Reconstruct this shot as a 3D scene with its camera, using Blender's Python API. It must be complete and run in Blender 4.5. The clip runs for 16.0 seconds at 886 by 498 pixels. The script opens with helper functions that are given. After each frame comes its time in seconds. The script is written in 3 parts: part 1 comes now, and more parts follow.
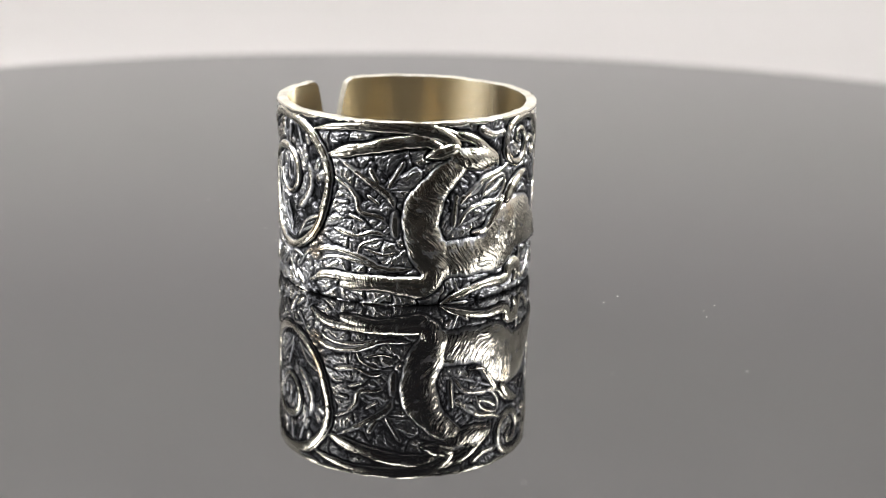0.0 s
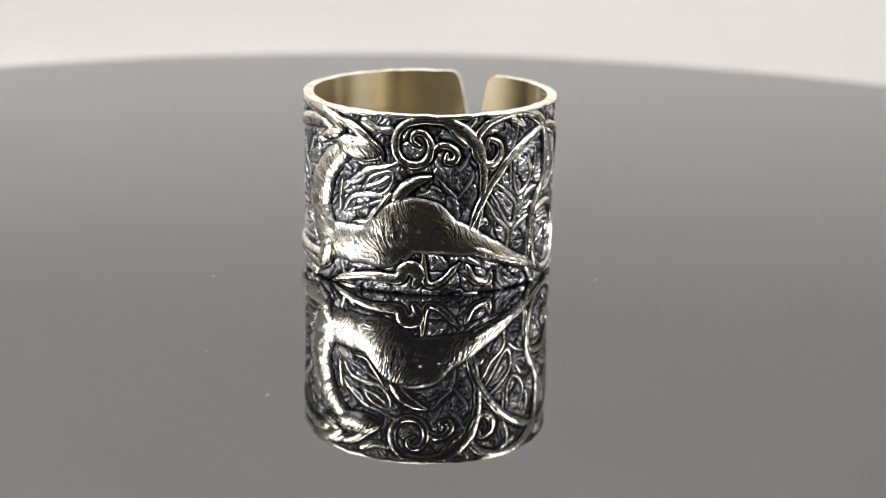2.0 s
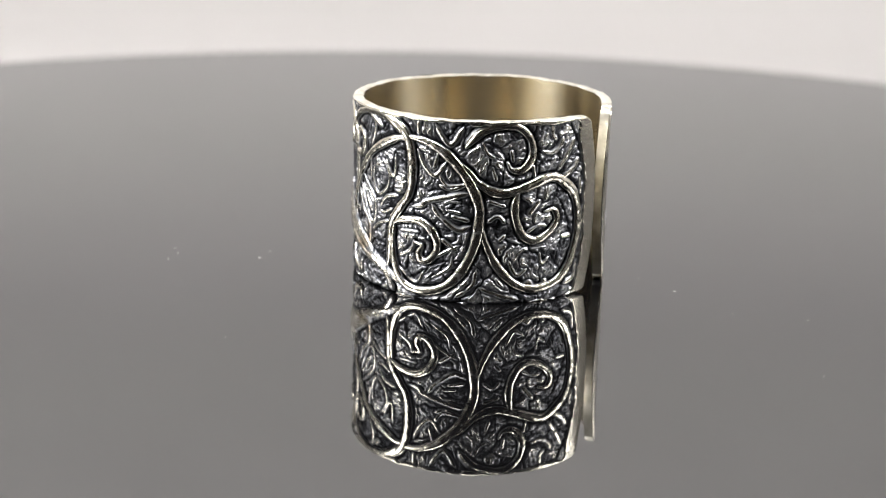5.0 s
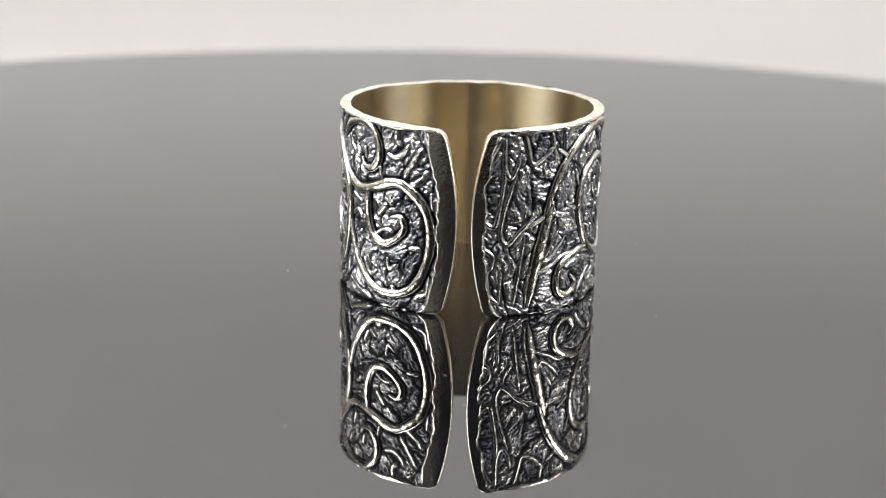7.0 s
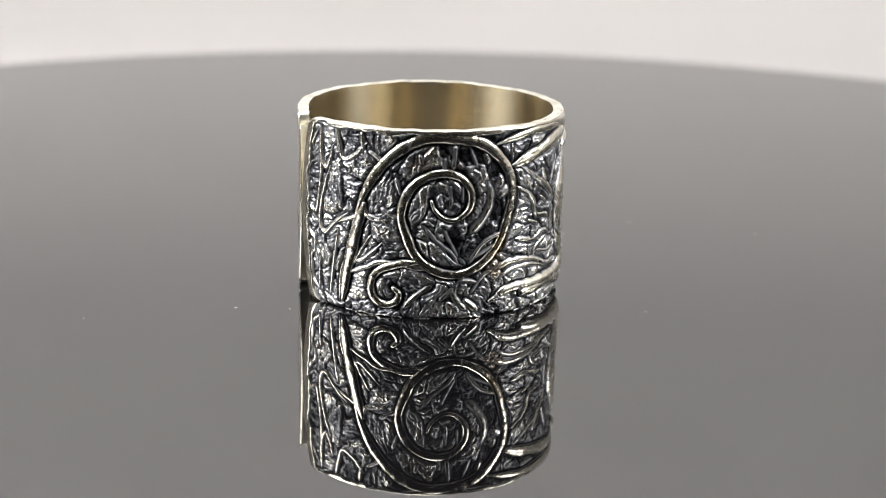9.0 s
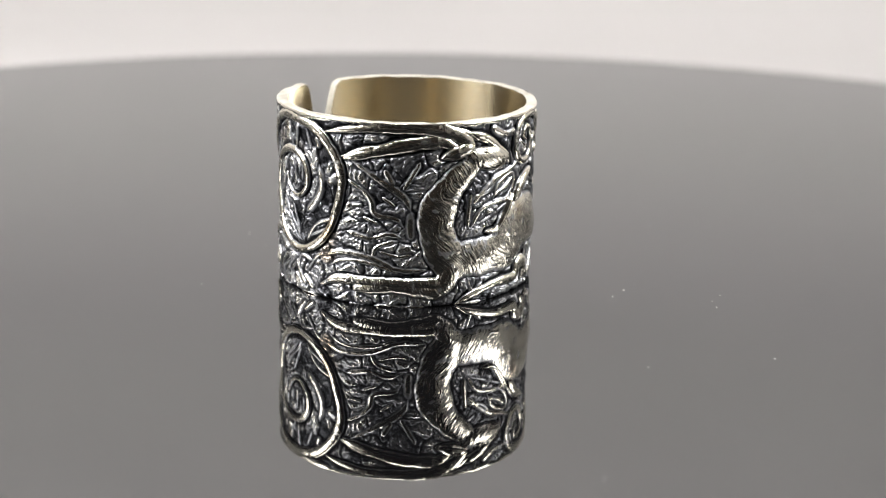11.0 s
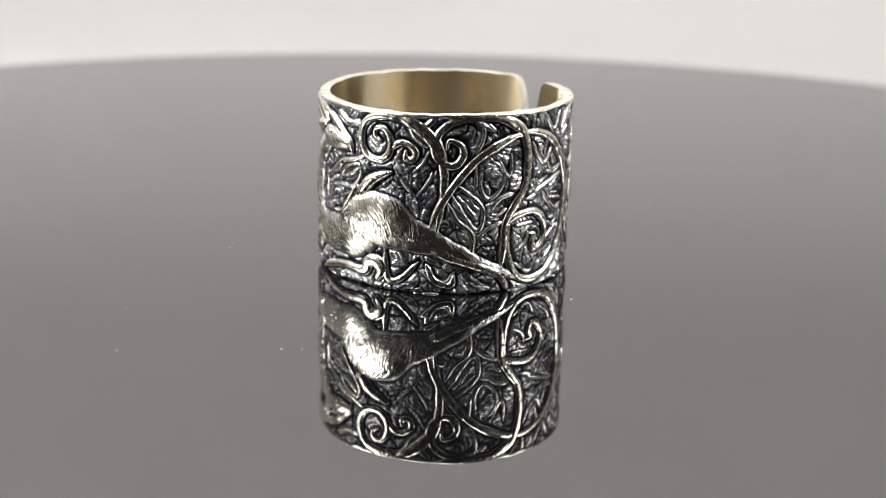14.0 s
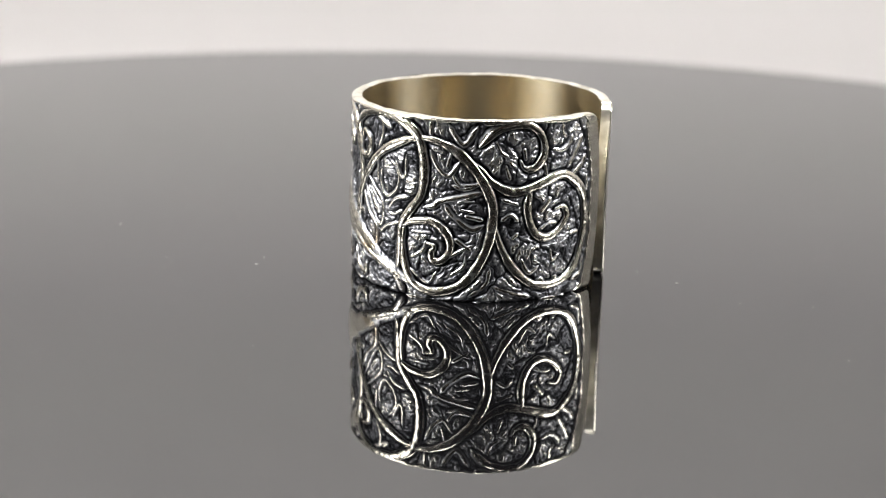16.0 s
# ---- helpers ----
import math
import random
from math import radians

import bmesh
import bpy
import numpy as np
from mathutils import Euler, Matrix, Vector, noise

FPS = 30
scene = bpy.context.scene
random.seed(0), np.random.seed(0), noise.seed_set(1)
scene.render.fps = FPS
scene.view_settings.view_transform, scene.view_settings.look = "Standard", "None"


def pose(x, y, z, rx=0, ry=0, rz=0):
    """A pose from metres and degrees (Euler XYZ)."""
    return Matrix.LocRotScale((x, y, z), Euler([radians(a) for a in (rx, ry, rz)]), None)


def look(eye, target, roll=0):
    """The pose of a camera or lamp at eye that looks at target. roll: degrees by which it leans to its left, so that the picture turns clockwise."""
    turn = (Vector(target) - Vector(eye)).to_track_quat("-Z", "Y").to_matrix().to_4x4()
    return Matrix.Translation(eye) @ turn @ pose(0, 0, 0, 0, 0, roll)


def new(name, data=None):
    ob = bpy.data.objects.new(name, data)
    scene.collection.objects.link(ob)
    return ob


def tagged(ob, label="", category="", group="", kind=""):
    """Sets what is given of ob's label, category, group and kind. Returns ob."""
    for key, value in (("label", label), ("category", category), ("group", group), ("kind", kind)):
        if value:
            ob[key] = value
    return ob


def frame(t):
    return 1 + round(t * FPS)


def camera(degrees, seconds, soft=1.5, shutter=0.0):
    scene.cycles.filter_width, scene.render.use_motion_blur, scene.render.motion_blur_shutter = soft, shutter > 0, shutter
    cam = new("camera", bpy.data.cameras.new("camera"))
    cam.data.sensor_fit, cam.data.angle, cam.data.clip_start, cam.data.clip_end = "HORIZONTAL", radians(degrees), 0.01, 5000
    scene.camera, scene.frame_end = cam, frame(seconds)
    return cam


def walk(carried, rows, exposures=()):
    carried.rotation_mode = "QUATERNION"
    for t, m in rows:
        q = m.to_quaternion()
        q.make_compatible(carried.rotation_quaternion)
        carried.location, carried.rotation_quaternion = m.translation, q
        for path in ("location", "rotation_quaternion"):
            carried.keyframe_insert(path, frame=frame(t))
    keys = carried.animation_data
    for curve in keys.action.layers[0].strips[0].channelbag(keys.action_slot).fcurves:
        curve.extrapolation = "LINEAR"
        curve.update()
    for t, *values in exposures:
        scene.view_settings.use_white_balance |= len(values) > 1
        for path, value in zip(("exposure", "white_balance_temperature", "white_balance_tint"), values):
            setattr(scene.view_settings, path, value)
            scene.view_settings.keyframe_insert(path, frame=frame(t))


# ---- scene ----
cam = camera(32.0, 16.0, soft=1.0)
EYE = (0.00004, -0.1278, 0.03947)
STAND = look(EYE, (EYE[0] + 0.000209, EYE[1] + 0.959032, EYE[2] - 0.283298), 1.25)
walk(cam, [(0, STAND), (16, STAND)])
# the near lens focuses on the front of the ring, so the disc's far edge is soft
cam.data.dof.use_dof = True
cam.data.dof.focus_distance = 0.122
cam.data.dof.aperture_fstop = 34.0

# ---- light: a white photo tent, open to a dim room behind the camera ----
world = bpy.data.worlds.new("room_light")
scene.world = world
world.use_nodes = True
world.node_tree.nodes["Background"].inputs[0].default_value = (1.0, 0.98, 0.95, 1)
world.node_tree.nodes["Background"].inputs[1].default_value = 0.05
scene.view_settings.exposure = 0.0


def area_lamp(name, eye, target, wide, high, watts, colour, spread=180):
    data = bpy.data.lights.new(name, "AREA")
    data.shape, data.size, data.size_y, data.energy, data.color = "RECTANGLE", wide, high, watts, colour
    data.spread = radians(spread)
    ob = new(name, data)
    ob.matrix_world = look(eye, target)
    return ob


area_lamp("tent_lamp_back", (-0.08, 0.34, 0.60), (-0.08, 0.62, 0.46), 1.1, 0.26, 5.0, (1.0, 0.985, 0.962), 130)
area_lamp("tent_lamp_roof", (-0.06, -0.10, 0.62), (0.0, 0.0, 0.01), 0.46, 0.16, 0.64, (1.0, 0.985, 0.97), 46)
area_lamp("tent_lamp_left", (-0.50, -0.14, 0.30), (0.0, 0.0, 0.01), 0.38, 0.34, 0.90, (1.0, 0.98, 0.955), 46)
area_lamp("tent_lamp_right", (0.50, -0.08, 0.34), (0.0, 0.0, 0.01), 0.26, 0.30, 0.54, (1.0, 0.98, 0.955), 46)


# ---- materials ----
def material(name):
    m = bpy.data.materials.new(name)
    m.use_nodes = True
    return m, m.node_tree.nodes, m.node_tree.links, m.node_tree.nodes["Principled BSDF"]


def texture(nodes, links, kind, scale, detail=4.0, stretch=None):
    t = nodes.new(kind)
    t.inputs["Scale"].default_value = scale
    if "Detail" in t.inputs:
        t.inputs["Detail"].default_value = detail
    c = nodes.new("ShaderNodeTexCoord")
    if stretch:
        mp = nodes.new("ShaderNodeMapping")
        mp.inputs["Scale"].default_value = stretch
        links.new(c.outputs["Object"], mp.inputs["Vector"])
        links.new(mp.outputs["Vector"], t.inputs["Vector"])
    else:
        links.new(c.outputs["Object"], t.inputs["Vector"])
    return t


def ramp(nodes, links, source, stops):
    r = nodes.new("ShaderNodeValToRGB")
    while len(r.color_ramp.elements) < len(stops):
        r.color_ramp.elements.new(0.5)
    for e, (at, col) in zip(r.color_ramp.elements, stops):
        e.position, e.color = at, (*col, 1)
    links.new(source, r.inputs["Fac"])
    return r


def bump(nodes, links, source, bsdf, strength, distance):
    b = nodes.new("ShaderNodeBump")
    b.inputs["Strength"].default_value, b.inputs["Distance"].default_value = strength, distance
    links.new(source, b.inputs["Height"])
    links.new(b.outputs["Normal"], bsdf.inputs["Normal"])
    return b


def relief_metal():
    """Cast silver, blackened by sulphur in the hollows and rubbed bright on the ridges."""
    m, n, l, b = material("blackened_silver")
    b.inputs["Metallic"].default_value = 1.0
    # holds rubbing, plus shade painted beside raised lines and along the band's foot
    wear = n.new("ShaderNodeAttribute")
    wear.attribute_name = "rubbed"
    grain = texture(n, l, "ShaderNodeTexNoise", 3400, 5)
    add = n.new("ShaderNodeMath")
    add.operation = "MULTIPLY_ADD"
    l.new(grain.outputs["Fac"], add.inputs[0])
    add.inputs[1].default_value = 0.24
    l.new(wear.outputs["Fac"], add.inputs[2])
    col = ramp(n, l, add.outputs[0], [(0.20, (0.006, 0.0064, 0.0075)), (0.40, (0.10, 0.103, 0.114)), (0.66, (0.40, 0.405, 0.42)), (0.95, (0.90, 0.86, 0.745))])
    # a few brown tarnish stains
    spots = texture(n, l, "ShaderNodeTexNoise", 210, 2)
    where = ramp(n, l, spots.outputs["Fac"], [(0.66, (0, 0, 0)), (0.76, (0.7, 0.7, 0.7))])
    mix = n.new("ShaderNodeMix")
    mix.data_type, mix.blend_type = "RGBA", "MULTIPLY"
    l.new(where.outputs["Color"], mix.inputs["Factor"])
    l.new(col.outputs["Color"], mix.inputs["A"])
    mix.inputs["B"].default_value = (0.62, 0.42, 0.20, 1)
    l.new(mix.outputs["Result"], b.inputs["Base Color"])
    rough = ramp(n, l, add.outputs[0], [(0.2, (0.46,) * 3), (0.6, (0.38,) * 3), (0.95, (0.15,) * 3)])
    l.new(rough.outputs["Color"], b.inputs["Roughness"])
    fine = texture(n, l, "ShaderNodeTexNoise", 5200, 4)
    bump(n, l, fine.outputs["Fac"], b, 0.3, 0.00006)
    return m


def inner_metal():
    m, n, l, b = material("brushed_warm_silver")
    b.inputs["Metallic"].default_value = 1.0
    brush = texture(n, l, "ShaderNodeTexNoise", 260, 6, stretch=(1, 1, 26))
    col = ramp(n, l, brush.outputs["Fac"], [(0.3, (0.50, 0.43, 0.295)), (0.7, (0.68, 0.60, 0.435))])
    l.new(col.outputs["Color"], b.inputs["Base Color"])
    b.inputs["Roughness"].default_value = 0.25
    b.inputs["Anisotropic"].default_value = 0.85
    b.inputs["Anisotropic Rotation"].default_value = 0.25
    tan = n.new("ShaderNodeTangent")
    tan.direction_type, tan.axis = "RADIAL", "Z"
    l.new(tan.outputs["Tangent"], b.inputs["Tangent"])
    bump(n, l, brush.outputs["Fac"], b, 0.3, 0.00004)
    return m


def rim_metal():
    m, n, l, b = material("polished_silver_edge")
    b.inputs["Metallic"].default_value = 1.0
    wear = texture(n, l, "ShaderNodeTexNoise", 900, 6)
    col = ramp(n, l, wear.outputs["Fac"], [(0.3, (0.50, 0.47, 0.38)), (0.6, (0.80, 0.77, 0.68))])
    l.new(col.outputs["Color"], b.inputs["Base Color"])
    b.inputs["Roughness"].default_value = 0.3
    bump(n, l, wear.outputs["Fac"], b, 0.3, 0.00008)
    return m


def black_glass():
    m, n, l, b = material("black_acrylic")
    haze = texture(n, l, "ShaderNodeTexNoise", 60, 5)
    col = ramp(n, l, haze.outputs["Fac"], [(0.3, (0.0015, 0.0015, 0.0017)), (0.7, (0.003, 0.003, 0.0033))])
    l.new(col.outputs["Color"], b.inputs["Base Color"])
    b.inputs["Roughness"].default_value = 0.015
    b.inputs["IOR"].default_value = 1.5
    return m


def paper(name, colour):
    m, n, l, b = material(name)
    a = texture(n, l, "ShaderNodeTexNoise", 4, 3)
    col = ramp(n, l, a.outputs["Fac"], [(0.3, tuple(c * 0.96 for c in colour)), (0.7, colour)])
    l.new(col.outputs["Color"], b.inputs["Base Color"])
    b.inputs["Roughness"].default_value = 0.9
    fibre = texture(n, l, "ShaderNodeTexNoise", 900, 3)
    bump(n, l, fibre.outputs["Fac"], b, 0.15, 0.0003)
    return m


SILVER, INNER, RIM, GLASS = relief_metal(), inner_metal(), rim_metal(), black_glass()
PAPER, CLOTH, ROOM = paper("white_paper", (0.80, 0.782, 0.778)), paper("white_cloth", (0.82, 0.81, 0.80)), paper("dim_room", (0.03, 0.02, 0.016))


# ---- mesh helpers ----
def part(name, bm, mat, parent=None, label=""):
    mesh = bpy.data.meshes.new(name)
    bm.to_mesh(mesh)
    bm.free()
    mesh.materials.append(mat)
    ob = new(name, mesh)
    if parent:
        ob.parent = parent
    return tagged(ob, label)


def sheet(name, verts, quads, mat, parent=None, label="", rubbed=None, smooth=True):
    """A mesh from numpy rows of places and of four corners."""
    mesh = bpy.data.meshes.new(name)
    mesh.vertices.add(len(verts))
    mesh.vertices.foreach_set("co", np.asarray(verts, dtype=np.float32).ravel())
    quads = np.asarray(quads, dtype=np.int32)
    mesh.loops.add(quads.size)
    mesh.loops.foreach_set("vertex_index", quads.ravel())
    mesh.polygons.add(len(quads))
    mesh.polygons.foreach_set("loop_start", np.arange(0, quads.size, 4, dtype=np.int32))
    mesh.polygons.foreach_set("use_smooth", np.full(len(quads), smooth))
    if rubbed is not None:
        a = mesh.attributes.new("rubbed", "FLOAT", "POINT")
        a.data.foreach_set("value", np.asarray(rubbed, dtype=np.float32).ravel())
    mesh.update(calc_edges=True)
    mesh.validate()
    mesh.materials.append(mat)
    ob = new(name, mesh)
    if parent:
        ob.parent = parent
    return tagged(ob, label)


def lattice(rows, cols):
    i = np.arange(rows * cols).reshape(rows, cols)
    return np.stack([i[:-1, :-1], i[:-1, 1:], i[1:, 1:], i[1:, :-1]], -1).reshape(-1, 4)


def box(bm, lo, hi):
    r = bmesh.ops.create_cube(bm, size=1.0)
    c, s = [(a + b) / 2 for a, b in zip(lo, hi)], [b - a for a, b in zip(lo, hi)]
    for v in r["verts"]:
        v.co = Vector((v.co.x * s[0] + c[0], v.co.y * s[1] + c[1], v.co.z * s[2] + c[2]))


# ---- the tent ----
TABLE = -0.035
LEFT, RIGHT, FRONT, BACK, TOP = -0.62, 0.62, -0.70, 0.62, 0.68


def build_tent():
    # paper sweep: flat on the table, then curving up into the back wall
    prof = [(FRONT, 0.0)] + [(BACK - 0.25 + 0.25 * math.sin(a), 0.25 - 0.25 * math.cos(a)) for a in np.linspace(0, math.pi / 2, 24)] + [(BACK, TOP - TABLE)]
    prof = np.array(prof)
    xs = np.linspace(LEFT, RIGHT, 9)
    v = np.array([(x, y, TABLE + z) for y, z in prof for x in xs])
    ob = sheet("backdrop", v, lattice(len(prof), len(xs)), PAPER)
    s = ob.modifiers.new("thickness", "SOLIDIFY")
    s.thickness, s.offset = 0.003, -1
    tagged(ob, "seamless white paper sweep under and behind the turntable", "backdrop", kind="structure")
    for name, lo, hi, mat, label in (
        ("wall_left", (LEFT - 0.02, FRONT, TABLE), (LEFT - 0.003, BACK, TOP), CLOTH, "white cloth side of the photo tent"),
        ("wall_right", (RIGHT + 0.003, FRONT, TABLE), (RIGHT + 0.02, BACK, TOP), CLOTH, "white cloth side of the photo tent"),
        ("ceiling", (LEFT, -0.06, TOP + 0.004), (RIGHT, BACK, TOP + 0.02), CLOTH, "white cloth roof of the photo tent"),
        ("room_ceiling", (LEFT, FRONT, TOP + 0.05), (RIGHT, -0.06, TOP + 0.07), ROOM, "dim room ceiling in front of the tent"),
        ("front_flap_left", (LEFT, FRONT, TABLE), (-0.45, FRONT + 0.006, TOP), CLOTH, "white cloth front flap of the photo tent"),
        ("front_flap_right", (0.55, FRONT, TABLE), (RIGHT, FRONT + 0.006, TOP), CLOTH, "white cloth front flap of the photo tent"),
        ("wall_front", (LEFT, FRONT - 0.03, TABLE), (RIGHT, FRONT - 0.01, TOP), ROOM, "dim brown room wall beyond the tent opening"),
    ):
        bm = bmesh.new()
        box(bm, lo, hi)
        tagged(part(name, bm, mat), label, "ceiling" if "ceiling" in name else "wall", kind="structure")


build_tent()


# ---- the turntable ----
TURN = 32.13          # degrees a second, clockwise from above
DISC_R, DISC_AT = 0.1163, (0.00158, -0.00106)


def build_turntable():
    base = new("turntable")
    tagged(base, "glossy black round turntable with a mirror-like top", "turntable")
    bm = bmesh.new()
    prof = [(0.0, 0.0), (DISC_R - 0.0006, 0.0), (DISC_R - 0.0002, -0.0002), (DISC_R, -0.0006), (DISC_R, -0.0054), (DISC_R - 0.0006, -0.006), (0.0, -0.006)]
    rings = []
    n = 256
    for r, z in prof:
        if r == 0:
            rings.append([bm.verts.new((DISC_AT[0], DISC_AT[1], z))])
        else:
            rings.append([bm.verts.new((DISC_AT[0] + r * math.cos(2 * math.pi * k / n), DISC_AT[1] + r * math.sin(2 * math.pi * k / n), z)) for k in range(n)])
    for a, b in zip(rings, rings[1:]):
        for k in range(n):
            j = (k + 1) % n
            bm.faces.new([a[0], b[k], b[j]] if len(a) == 1 else [a[k], b[0], a[j]] if len(b) == 1 else [a[k], b[k], b[j], a[j]])
    bmesh.ops.recalc_face_normals(bm, faces=bm.faces)
    part("top_plate", bm, GLASS, base, "polished black acrylic disc")
    bm = bmesh.new()
    bmesh.ops.create_cone(bm, cap_ends=True, segments=96, radius1=0.085, radius2=0.085, depth=-TABLE - 0.0061, matrix=Matrix.Translation((0, 0, (TABLE - 0.0061) / 2)))
    bmesh.ops.bevel(bm, geom=[e for e in bm.edges if len(e.link_faces) == 2 and e.calc_face_angle(0) > 1], offset=0.002, segments=3, affect="EDGES")
    part("foot", bm, paper("black_plastic", (0.02, 0.02, 0.02)), base, "matt black plastic base")
    return base


TURNTABLE = build_turntable()

# ---- the ring ----
RING_AT = (-0.00322, 0.00010)
MM = 0.001
FLOOR_R, INNER_R, HIGH = 10.46, 9.98, 14.95      # millimetres
GAP_FROM, GAP_TO = 128.9, 134.8                # the gap's narrowest angles


def value_noise(a, z, cell_a, cell_z, seed):
    """Smooth noise, 0 to 1, over arrays of angle-length and height in millimetres; it closes round the ring."""
    r = np.random.default_rng(seed).random((257, 257))
    u, v = a / cell_a, z / cell_z
    i, j = np.floor(u).astype(int), np.floor(v).astype(int)
    fu, fv = u - i, v - j
    fu, fv = fu * fu * (3 - 2 * fu), fv * fv * (3 - 2 * fv)
    g = lambda x, y: r[x % 257, y % 257]
    return (g(i, j) * (1 - fu) + g(i + 1, j) * fu) * (1 - fv) + (g(i, j + 1) * (1 - fu) + g(i + 1, j + 1) * fu) * fv


def facets(a, z, cell_a, cell_z, seed):
    """Irregular leaf-like cells: the distance inside each cell's edge, and four random numbers for each cell."""
    r = np.random.default_rng(seed).random((97, 97, 6))
    u, v = a / cell_a, z / cell_z
    i0, j0 = np.floor(u).astype(int), np.floor(v).astype(int)
    d1, d2 = np.full(a.shape, 9.0), np.full(a.shape, 9.0)
    ci, cj = np.zeros(a.shape, int), np.zeros(a.shape, int)
    for di in (-1, 0, 1):
        for dj in (-1, 0, 1):
            i, j = (i0 + di) % 97, (j0 + dj) % 97
            d = np.hypot(i0 + di + r[i, j, 0] - u, j0 + dj + r[i, j, 1] - v)
            closer = d < d1
            d2 = np.where(closer, d1, np.minimum(d2, d))
            d1 = np.where(closer, d, d1)
            ci, cj = np.where(closer, i, ci), np.where(closer, j, cj)
    return d2 - d1, r[ci, cj, 2:]


POOLS = [(219, 13.0, 1.7, 0.75), (227, 12.0, 0.9, 0.9), (209.5, 6.3, 0.75, 1.3), (224.5, 6.6, 1.3, 0.7), (229, 8.6, 0.7, 1.0), (205.5, 13.5, 0.5, 0.8)]


def chasing(a, z):
    """The chased ground between the motifs: tilted leaf panels hatched with soft, broken strokes. Height and brightness, 0 to 1."""
    wa = a + 0.9 * (value_noise(a, z, 1.3, 1.3, 1) - 0.5) + 0.25 * (value_noise(a, z, 0.4, 0.4, 9) - 0.5)
    wz = z + 0.9 * (value_noise(a, z, 1.3, 1.3, 2) - 0.5) + 0.25 * (value_noise(a, z, 0.4, 0.4, 10) - 0.5)
    inside, k = facets(wa, wz, 2.3, 2.9, 3)
    panel = np.clip(inside / 0.14, 0, 1)
    panel = panel * panel * (3 - 2 * panel)
    d = math.pi * k[..., 0]
    across, along = wa * np.cos(d) + wz * np.sin(d), wz * np.cos(d) - wa * np.sin(d)
    tilt = 0.5 + 0.5 * np.sin(across * 1.1 + 6 * k[..., 1])
    strokes = value_noise(across, along, 0.20, 0.95, 4)
    hatch = value_noise(across + 3.1, along, 0.11, 0.34, 15)
    beads = 0.5 * value_noise(a, z, 0.22, 0.22, 6) + 0.5 * value_noise(a, z, 0.11, 0.11, 7)
    height = np.clip((0.35 + 0.65 * panel) * (0.06 + 0.30 * tilt + 0.30 * strokes + 0.24 * hatch) + 0.30 * beads, 0, 1)
    patch = np.clip((value_noise(a, z, 1.6, 1.9, 8) - 0.22) / 0.5, 0, 1)
    ridge = 0.45 * np.clip(strokes - 0.35, 0, 1) / 0.65 + 0.40 * np.clip(hatch - 0.40, 0, 1) / 0.6 + 0.45 * np.clip(beads - 0.42, 0, 1) / 0.58
    bright = (0.25 + 0.75 * panel) * (0.04 + 0.22 * patch + 0.10 * tilt + (0.55 + 0.45 * patch) * ridge)
    # pools where the black of the sulphur was never rubbed off
    for at, high, wide, tall in POOLS:
        q = np.hypot((a - at * math.pi / 180 * FLOOR_R) / wide, (z - high) / tall) + 0.5 * (value_noise(a, z, 0.6, 0.6, 17) - 0.5)
        keep = np.clip((q - 0.75) / 0.3, 0, 1)
        bright, height = bright * (0.22 + 0.78 * keep), height * (0.50 + 0.50 * keep)
    return height, np.clip(bright, 0, 1)


def flare(theta):
    """The two ends of the open band are bent slightly outwards."""
    return 0.40 * np.exp(-((theta - 136) / 14) ** 2) + 0.16 * np.exp(-((489 - theta) / 12) ** 2)


def on_ring(theta, z, r):
    t = np.radians(theta)
    r = r + flare(theta)
    return np.stack([r * np.cos(t) * MM, r * np.sin(t) * MM, z * MM], -1)


def rim_z(theta):
    """The upper edge, slightly uneven."""
    t = np.radians(theta)
    return HIGH + 0.04 * np.sin(2 * t + 0.6) + 0.025 * np.sin(5 * t) + 0.02 * np.sin(11 * t + 1) + 0.018 * np.sin(23 * t) + 0.014 * np.sin(41 * t + 2)


def ends(v):
    """The two ends of the band at the height share v: bowed towards each other, with rounded corners."""
    k = (2 * v - 1) ** 2
    c = np.clip(1 - np.minimum(v, 1 - v) / 0.045, 0, 1) ** 2.2 * 2.8
    return GAP_TO + 6.4 * k + c, GAP_FROM + 360 - 6.2 * k - c


def band_grid(nu, nv):
    v = np.linspace(0, 1, nv)[:, None]
    lo, hi = ends(v)
    th = lo + (hi - lo) * np.linspace(0, 1, nu)[None, :]
    z = v * rim_z(th)
    return th, z, v + 0 * th


LINES = []


def away_from_lines(a, z, main):
    """How many millimetres each place of the ground lies outside the nearest raised line, main or fine."""
    step = 0.06
    a0 = a.min() - 1
    na, nz = int((a.max() - a0 + 1) / step), int((HIGH + 1) / step)
    field = np.full((nz, na), 2.0)
    for p, w, broad in LINES:
        if broad != main:
            continue
        for (pa, pz), r in zip(p, w):
            m = r + 0.5
            i0, i1 = max(int((pa - m - a0) / step), 0), min(int((pa + m - a0) / step) + 2, na)
            j0, j1 = max(int((pz - m) / step), 0), min(int((pz + m) / step) + 2, nz)
            if i1 <= i0 or j1 <= j0:
                continue
            d = np.hypot(np.arange(i0, i1)[None, :] * step + a0 - pa, np.arange(j0, j1)[:, None] * step - pz) - r
            field[j0:j1, i0:i1] = np.minimum(field[j0:j1, i0:i1], d)
    i, j = np.clip(((a - a0) / step).astype(int), 0, na - 1), np.clip((z / step).astype(int), 0, nz - 1)
    return field[j, i]


